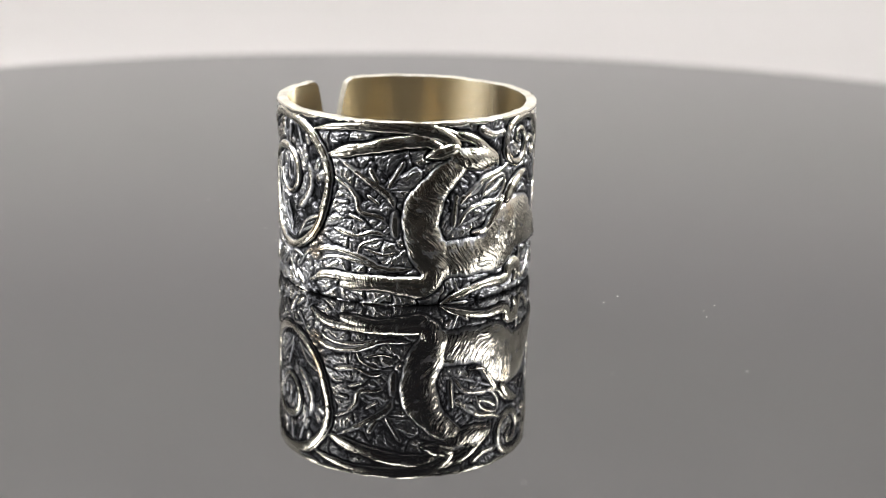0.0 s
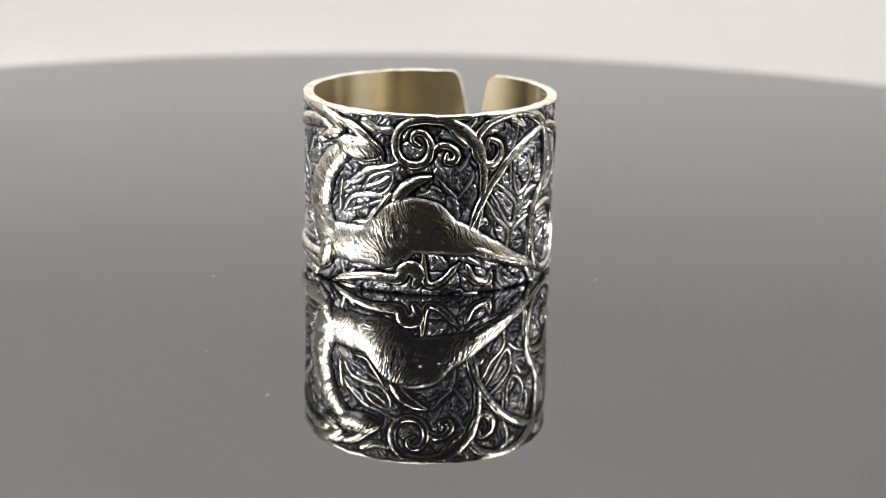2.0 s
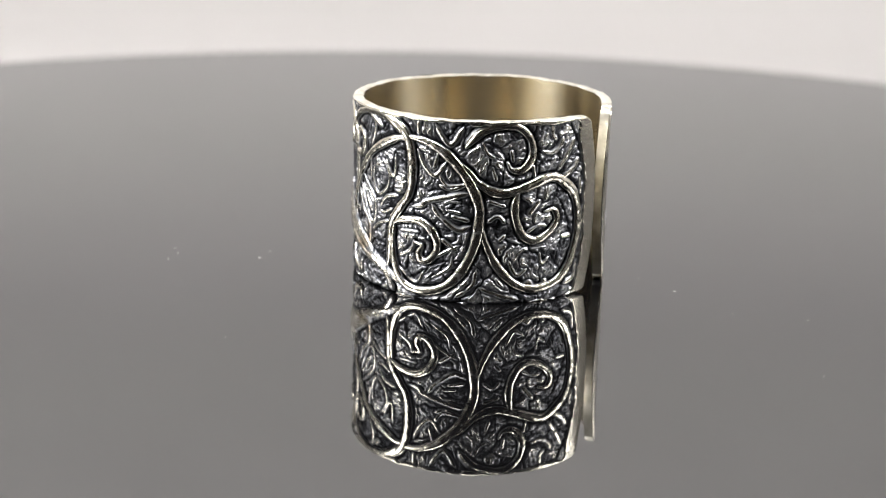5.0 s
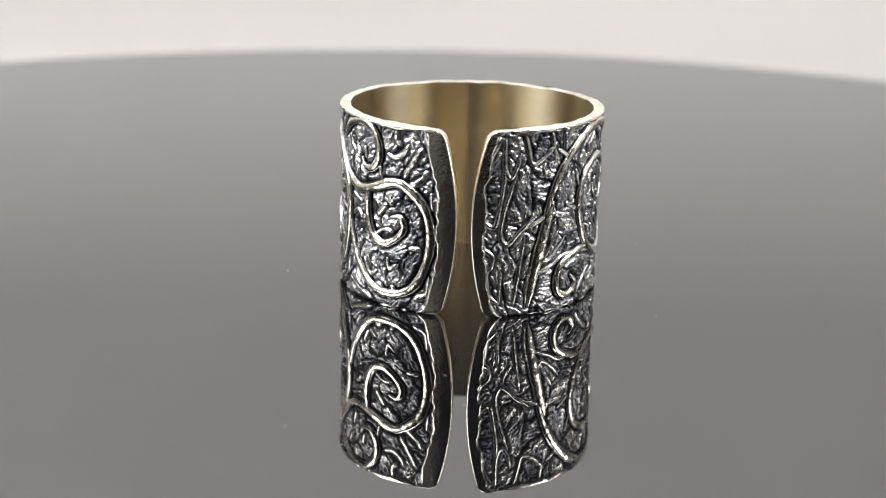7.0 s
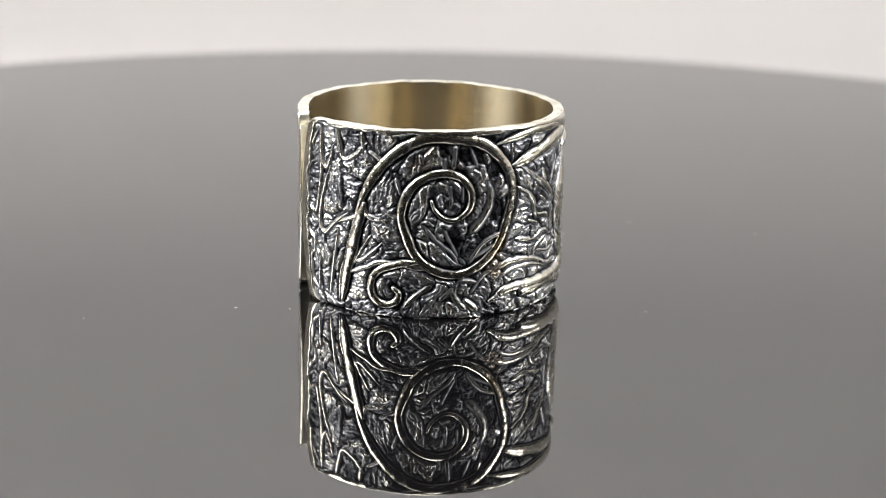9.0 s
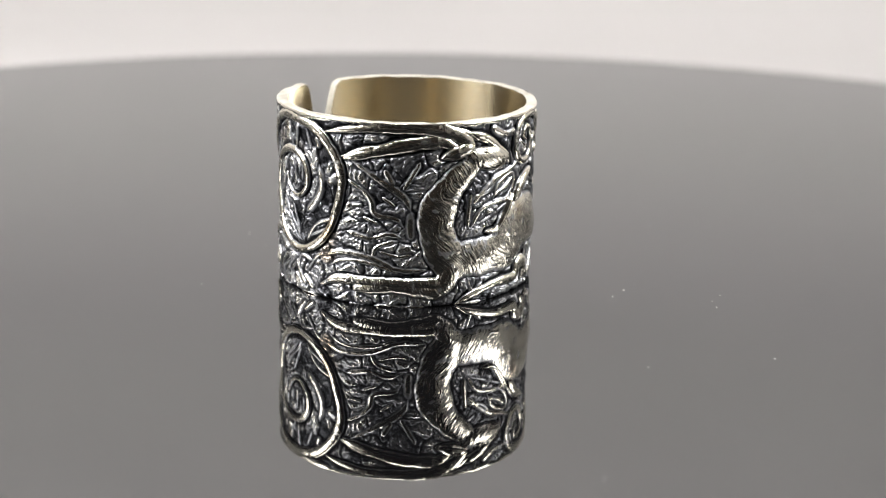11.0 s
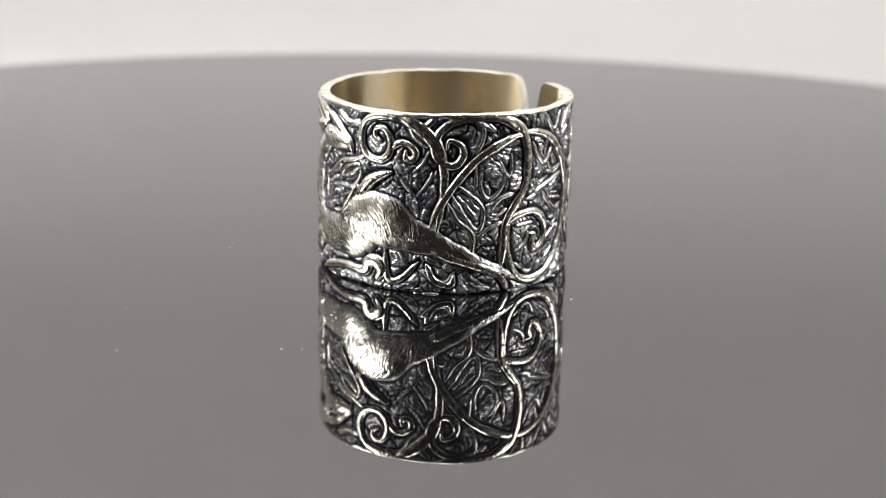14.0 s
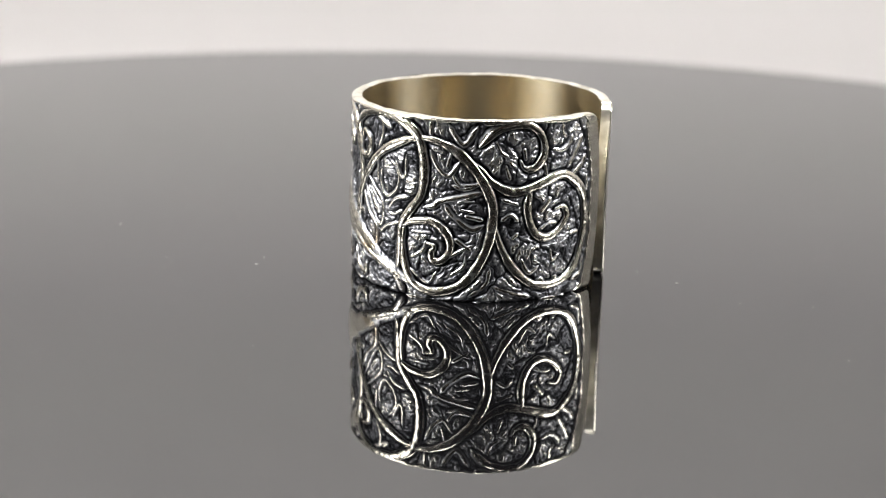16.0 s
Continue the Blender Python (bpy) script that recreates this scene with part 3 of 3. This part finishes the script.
    relief("scroll", [([(345, 14.2), (333.5, 14.6), (324.5, 14.2), (320.5, 13.2), (320.5, 11.9), (324, 11.1), (330, 10.9), (334.5, 11.5), (335.5, 12.6), (332.5, 13.5), (328.5, 13.5), (327.5, 12.9), (330.5, 12.5)], [0.3, 0.3, 0.3, 0.28, 0.25, 0.2], 0.34, 0.5)], ring, flat=0.34)
    relief("scroll", [([(336, 11.9), (339.5, 12.5), (344, 12.4), (347, 11.8), (345.5, 11.2), (342.5, 11.3), (342.5, 11.9)], [0.2, 0.26, 0.26, 0.22], 0.3, 0.5)], ring, flat=0.34)
    relief("stem", [([(337.5, 14.7), (345, 14.2), (352, 13.3), (357, 12.1), (359.5, 10.2), (359, 7.9), (356.5, 5.2)], [0.34, 0.5, 0.42, 0.3, 0.26, 0.2], 0.35, 0.5)], ring, flat=0.34)
    relief("twig", [([(304, 14.3), (311, 13.6), (320, 13.6)], 0.29, 0.22, 0.75)], ring, shine=0.85)
    relief("twig", [([(346.5, 14.3), (351, 14), (355.5, 14.7)], 0.23, 0.2, 0.75)], ring, shine=0.85)
    relief("twig", [([(372.5, 14.4), (381.5, 13.6)], 0.23, 0.17, 0.75)], ring, shine=0.85)
    relief("leaf", [([(345.5, 10.1), (350, 10.9), (353, 12)], 0.16, 0.13, 0.75)], ring, shine=0.85)
    relief("leaf", [([(347.5, 8.1), (353, 9.5), (354.5, 10.3)], 0.16, 0.13, 0.75)], ring, shine=0.85)
    relief("leaf", [([(338, 10.1), (342.5, 9), (347.5, 8.1)], 0.16, 0.15, 0.75)], ring, shine=0.85)
    relief("vine", [([(287.5, 0.1), (295, 0.7), (308.5, 1.3), (322, 1.3), (324.5, 2.1), (328.5, 2.3), (331.5, 1.7), (329.5, 0.9)], [0.2, 0.28, 0.3, 0.36, 0.52, 0.46], 0.4, 0.5)], ring, flat=0.34)
    relief("vine", [([(333, 3.6), (334.5, 1.1), (340.5, 1.1), (349, 2.7)], [0.18, 0.24, 0.24, 0.18], 0.27, 0.5)], ring, flat=0.34)
    relief("vine", [([(352.5, 2.5), (356, 1.2), (363, 0.8), (364.5, 1.6)], 0.24, 0.27, 0.5)], ring, flat=0.34)
    relief("twig", [([(293, 2.2), (296, 0.8), (301, 1.6)], 0.2, 0.17, 0.75)], ring, shine=0.85)
    relief("twig", [([(284.5, 1.2), (287.5, 2.2), (293.5, 2.5)], 0.2, 0.15, 0.75)], ring, shine=0.85)
    relief("twig", [([(349.5, 2), (360.5, 1), (365, 2)], 0.18, 0.16, 0.75)], ring, shine=0.85)
    relief("vine", [([(353, 5.2), (357.5, 7.3), (365.5, 9.6), (376, 11.6), (391, 13), (397, 13)], [0.2, 0.3, 0.3, 0.32, 0.28], 0.34, 0.5)], ring, flat=0.34)
    relief("vine", [([(382, 14.8), (390.5, 14.3), (396.5, 13.2), (399, 11.1), (398, 8.8), (393, 7.4), (388, 5.9), (387.5, 4.2), (386.5, 2.4), (384, 2)], [0.28, 0.32, 0.36, 0.34, 0.3, 0.3, 0.28, 0.2], 0.34, 0.5)], ring, flat=0.34)
    relief("scroll", [([(388.5, 5.8), (394.5, 6.4), (403.5, 6.5), (410, 5.6), (411.5, 4.4), (408, 3.4), (404, 3.3), (403, 3.9), (404.5, 4.5), (401, 4.7)], [0.22, 0.3, 0.3, 0.26, 0.2], 0.34, 0.5)], ring, flat=0.34)
    relief("vine", [([(397, 13.3), (405.5, 13.1), (415, 12.2), (423.5, 10.5), (429, 8.4), (429.5, 6.6), (427, 4.4), (420.5, 2.2), (412, 1), (401.5, 0.7), (394, 1.3), (390, 2.7), (389, 4.5), (389.5, 5.6)], [0.34, 0.36, 0.36, 0.34, 0.3, 0.3], 0.35, 0.5)], ring, flat=0.34)
    relief("vine", [([(384, 1.9), (386.5, 1.2), (389.5, 0.3)], 0.3, 0.29, 0.5)], ring, flat=0.34)
    relief("vine", [([(355, 4.6), (367.5, 3.7), (378.5, 2.3), (385, 2)], 0.2, 0.24, 0.5)], ring, flat=0.34)
    relief("scroll", [([(397, 13.1), (387.5, 14.4), (377.5, 14.8), (366.5, 14.6), (358.5, 13.8), (355, 12.4), (357.5, 11.2), (363.5, 10.8), (367.5, 11.6), (366.5, 12.5), (361.5, 12.9), (360.5, 12.2)], [0.34, 0.34, 0.3, 0.3, 0.28, 0.22], 0.34, 0.5)], ring, flat=0.34)
    relief("leaf", [([(376.5, 10.8), (375.5, 9.1), (379, 8), (384.5, 8.6), (386.5, 9.7), (383.5, 10.8), (379.5, 11.1)], 0.16, 0.18, 0.75)], ring, shine=0.85)
    relief("leaf", [([(384, 11.3), (387.5, 9.9), (390, 10.1), (390, 11.7)], 0.16, 0.18, 0.75)], ring, shine=0.85)
    relief("leaf", [([(363, 8.4), (369.5, 6.4), (374.5, 5.4), (377, 6.2), (376, 7.5), (365, 9.3)], 0.18, 0.18, 0.75)], ring, shine=0.85)
    relief("leaf", [([(361, 7.8), (365.5, 6.3), (372, 5.2), (372.5, 3.9), (371, 3.1)], 0.2, 0.18, 0.75)], ring, shine=0.85)
    relief("leaf", [([(380, 6.8), (384.5, 7.9), (392, 8.3)], 0.17, 0.18, 0.75)], ring, shine=0.85)
    relief("leaf", [([(380, 6.8), (383, 6.6), (388.5, 7.1)], 0.16, 0.18, 0.75)], ring, shine=0.85)
    relief("leaf", [([(374.5, 4.7), (379.5, 5.5), (386.5, 6)], 0.17, 0.18, 0.75)], ring, shine=0.85)
    relief("leaf", [([(375, 3.1), (385.5, 1.9)], 0.17, 0.18, 0.75)], ring, shine=0.85)
    relief("leaf", [([(386, 2.1), (386.5, 4.9)], 0.23, 0.18, 0.75)], ring, shine=0.85)
    relief("leaf", [([(401.5, 12.4), (405.5, 11), (410.5, 10.4), (415, 11.6)], 0.2, 0.18, 0.75)], ring, shine=0.85)
    relief("leaf", [([(411.5, 9.7), (417.5, 9.4), (425, 10)], 0.17, 0.18, 0.75)], ring, shine=0.85)
    relief("leaf", [([(398.5, 7.6), (404, 7.8), (407.5, 8.3), (426.5, 9.2)], 0.22, 0.18, 0.75)], ring, shine=0.85)
    relief("leaf", [([(408.5, 8.1), (412, 7.2), (420.5, 6.1), (426, 6.5)], 0.22, 0.18, 0.75)], ring, shine=0.85)
    relief("leaf", [([(373, 11.1), (373.5, 9)], 0.16, 0.18, 0.75)], ring, shine=0.85)
    relief("leaf", [([(376, 14.5), (376.5, 13.1), (373, 11.7)], 0.16, 0.18, 0.75)], ring, shine=0.85)
    relief("leaf", [([(402, 14.7), (402, 13.6)], 0.21, 0.18, 0.75)], ring, shine=0.85)
    relief("leaf", [([(409.5, 14.6), (416.5, 13), (422.5, 14.5)], 0.23, 0.18, 0.75)], ring, shine=0.85)
    relief("leaf", [([(392.5, 5.5), (403.5, 5.6)], 0.14, 0.18, 0.75)], ring, shine=0.85)
    relief("leaf", [([(392.5, 3.3), (399, 4), (400.5, 4.9)], 0.18, 0.18, 0.75)], ring, shine=0.85)
    relief("leaf", [([(392.5, 2.4), (401.5, 1.4), (406, 2.5)], 0.13, 0.18, 0.75)], ring, shine=0.85)
    relief("leaf", [([(409, 1.9), (417, 2.9), (418.5, 4)], 0.13, 0.18, 0.75)], ring, shine=0.85)
    relief("leaf", [([(413, 5.3), (421, 4.3)], 0.16, 0.18, 0.75)], ring, shine=0.85)
    relief("leaf", [([(355.5, 5.6), (360, 6.1), (362, 5.7)], 0.23, 0.18, 0.75)], ring, shine=0.85)
    relief("leaf", [([(350.5, 2.1), (355.5, 1.2), (362.5, 0.9)], 0.18, 0.18, 0.75)], ring, shine=0.85)
    relief("leaf", [([(352, 3.1), (359, 2.4)], 0.18, 0.18, 0.75)], ring, shine=0.85)
    relief("leaf", [([(419.5, 0.4), (427, 1.5), (429, 2.9)], 0.2, 0.18, 0.75)], ring, shine=0.85)
    relief("leaf", [([(378.5, 14.2), (382, 13.6)], 0.14, 0.18, 0.75)], ring, shine=0.85)
    relief("leaf", [([(388.5, 14.7), (395, 13.7)], 0.23, 0.18, 0.75)], ring, shine=0.85)
    relief("leaf", [([(416.5, 8.4), (422, 8.4)], 0.11, 0.18, 0.75)], ring, shine=0.85)
    relief("leaf", [([(415, 7.7), (422, 7.5)], 0.11, 0.18, 0.75)], ring, shine=0.85)
    relief("leaf", [([(344, 14.4), (346, 13.3), (352.5, 12.3)], 0.25, 0.22, 0.75)], ring, shine=0.85)
    relief("vine", [([(421, 11.5), (424.5, 11), (430, 9.9), (438.5, 9.2), (449, 9.6), (460.5, 10.3), (467.5, 9.9), (475, 8.6), (478, 6.3), (476, 4.1), (470.5, 2.1), (460.5, 1.2), (448.5, 1.4), (439, 2.9), (433.5, 4.7), (430, 6.6)], [0.28, 0.32, 0.34, 0.36, 0.34, 0.32, 0.32, 0.3, 0.32, 0.3], 0.35, 0.5)], ring, flat=0.34)
    relief("scroll", [([(446, 9.4), (445, 7.6), (448, 5.9), (454, 5.2), (461, 5.7), (465.5, 6.7), (463.5, 7.6), (459, 7.5)], [0.28, 0.3, 0.3, 0.26, 0.2], 0.34, 0.5)], ring, flat=0.34)
    relief("scroll", [([(423.5, 12.9), (430, 14.1), (438, 14.6), (445.5, 14.5), (451, 13.5), (452, 12.1), (448, 11.1), (443, 11.1), (441, 11.7)], [0.26, 0.28, 0.28, 0.28, 0.3, 0.26], 0.32, 0.5)], ring, flat=0.34)
    relief("leaf", [([(430, 13.4), (432.5, 12.4), (436.5, 12)], 0.17, 0.18, 0.75)], ring, shine=0.85)
    relief("leaf", [([(434.5, 11.4), (436.5, 10.2)], 0.16, 0.18, 0.75)], ring, shine=0.85)
    relief("leaf", [([(461.5, 14.6), (461.5, 13.7), (464, 13.3)], 0.23, 0.18, 0.75)], ring, shine=0.85)
    relief("leaf", [([(456, 12.5), (461.5, 12.3), (466, 12.8), (467.5, 13.5)], 0.23, 0.18, 0.75)], ring, shine=0.85)
    relief("leaf", [([(474, 13.3), (469.5, 11.9), (465, 10.8)], 0.28, 0.18, 0.75)], ring, shine=0.85)
    relief("leaf", [([(477, 11.6), (473.5, 10.8), (468, 10.1)], 0.28, 0.18, 0.75)], ring, shine=0.85)
    relief("leaf", [([(478, 9.9), (479, 8.5)], 0.2, 0.18, 0.75)], ring, shine=0.85)
    relief("leaf", [([(477.5, 3.1), (476.5, 1.6), (470.5, 1.1)], 0.23, 0.18, 0.75)], ring, shine=0.85)
    relief("leaf", [([(451, 7.3), (456.5, 8.5)], 0.23, 0.18, 0.75)], ring, shine=0.85)
    relief("leaf", [([(450.5, 5.9), (456, 6.4), (460.5, 6.3)], 0.15, 0.18, 0.75)], ring, shine=0.85)
    relief("leaf", [([(468, 5.2), (473.5, 5.2)], 0.2, 0.18, 0.75)], ring, shine=0.85)
    relief("leaf", [([(442.5, 3.7), (446.5, 2.4), (451.5, 2.9)], 0.18, 0.18, 0.75)], ring, shine=0.85)
    relief("leaf", [([(457, 4.3), (458, 3.2), (462, 3.7)], 0.16, 0.18, 0.75)], ring, shine=0.85)
    relief("leaf", [([(450, 1.4), (452.5, 1.7), (455, 1)], 0.25, 0.18, 0.75)], ring, shine=0.85)
    relief("leaf", [([(433, 6.8), (437.5, 7.3), (441, 6.7)], 0.17, 0.18, 0.75)], ring, shine=0.85)
    relief("leaf", [([(433, 8.6), (441, 8.1)], 0.15, 0.18, 0.75)], ring, shine=0.85)
    relief("leaf", [([(430, 1.4), (439.5, 0.7), (448, 0.3)], 0.22, 0.18, 0.75)], ring, shine=0.85)
    relief("leaf", [([(459.5, 1.8), (460.5, 1.7)], 0.23, 0.18, 0.75)], ring, shine=0.85)
    relief("leaf", [([(442.5, 12.7), (443.5, 11.7)], 0.16, 0.18, 0.75)], ring, shine=0.85)
    relief("leaf", [([(423.5, 13), (427.5, 14), (432.5, 14.5)], 0.25, 0.18, 0.75)], ring, shine=0.85)
    relief("leaf", [([(411.5, 10.6), (415.5, 9.7), (423.5, 9.8)], 0.16, 0.18, 0.75)], ring, shine=0.85)
    relief("leaf", [([(414, 8.2), (422, 8.9)], 0.14, 0.18, 0.75)], ring, shine=0.85)
    relief("leaf", [([(417.5, 7.2), (425.5, 6.9)], 0.16, 0.18, 0.75)], ring, shine=0.85)
    relief("leaf", [([(405, 3), (416, 4.3), (422.5, 4.9)], 0.14, 0.18, 0.75)], ring, shine=0.85)
    relief("leaf", [([(411.5, 12.4), (409.5, 11)], 0.15, 0.18, 0.75)], ring, shine=0.85)
    relief("leaf", [([(452.5, 11.4), (453.5, 10.4)], 0.14, 0.18, 0.75)], ring, shine=0.85)
    relief("leaf", [([(438, 5.2), (441, 5.8)], 0.15, 0.18, 0.75)], ring, shine=0.85)


def build_ring():
    ring = new("ring")
    tagged(ring, "wide open silver ring with a leaping deer and scrolling vines", "ring")
    build_motifs(ring)
    build_band(ring)
    return ring


RING = build_ring()


# ---- lint on the disc ----
DUST = [(0.0145, -0.0069, 0.00016), (0.0222, -0.0087, 0.00012), (-0.0204, -0.0037, 0.00008), (-0.0048, -0.0190, 0.00012), (0.0214, 0.0124, 0.00008), (0.0052, -0.0432, 0.00008), (0.0132, -0.0086, 0.00013), (0.0221, -0.0236, 0.00012), (0.0211, -0.0102, 0.00011), (-0.0179, 0.0320, 0.00008), (0.0080, 0.0106, 0.00014), (-0.0064, -0.0189, 0.00008), (-0.0166, 0.0114, 0.00014), (0.0504, 0.0219, 0.00005), (0.0123, -0.0248, 0.00009), (0.0211, -0.0117, 0.00014), (-0.0152, 0.0074, 0.00010), (-0.0234, 0.0210, 0.00010), (-0.0184, 0.0179, 0.00008)]


def build_dust():
    """A few specks and short fibres that lie on the disc."""
    bm = bmesh.new()
    rng = random.Random(5)
    for x, y, size in DUST:
        size *= 0.58
        turn = rng.uniform(0, math.pi)
        r = bmesh.ops.create_icosphere(bm, subdivisions=1, radius=size)
        for v in r["verts"]:
            px, py = v.co.x * rng.uniform(1.2, 2.2), v.co.y * rng.uniform(0.5, 0.9)
            v.co = Vector((x + px * math.cos(turn) - py * math.sin(turn), y + px * math.sin(turn) + py * math.cos(turn), size * 0.4 + v.co.z * 0.5))
    ob = part("dust", bm, paper("grey_lint", (0.5, 0.49, 0.47)))
    return tagged(ob, "scattered pale lint specks lying on the black disc", "dust", kind="stuff")


LINT = build_dust()


# ---- movement: everything on the turntable goes round with it ----
def motions():
    rows, disc = [], []
    for k in range(33):
        t = 0.5 * k
        a = -TURN * t
        c, s = math.cos(radians(a)), math.sin(radians(a))
        rows.append((t, pose(c * RING_AT[0] - s * RING_AT[1], s * RING_AT[0] + c * RING_AT[1], 0, 0, 0, a)))
        disc.append((t, pose(0, 0, 0, 0, 0, a)))
    walk(RING, rows)
    walk(TURNTABLE, disc)
    walk(LINT, disc)


motions()
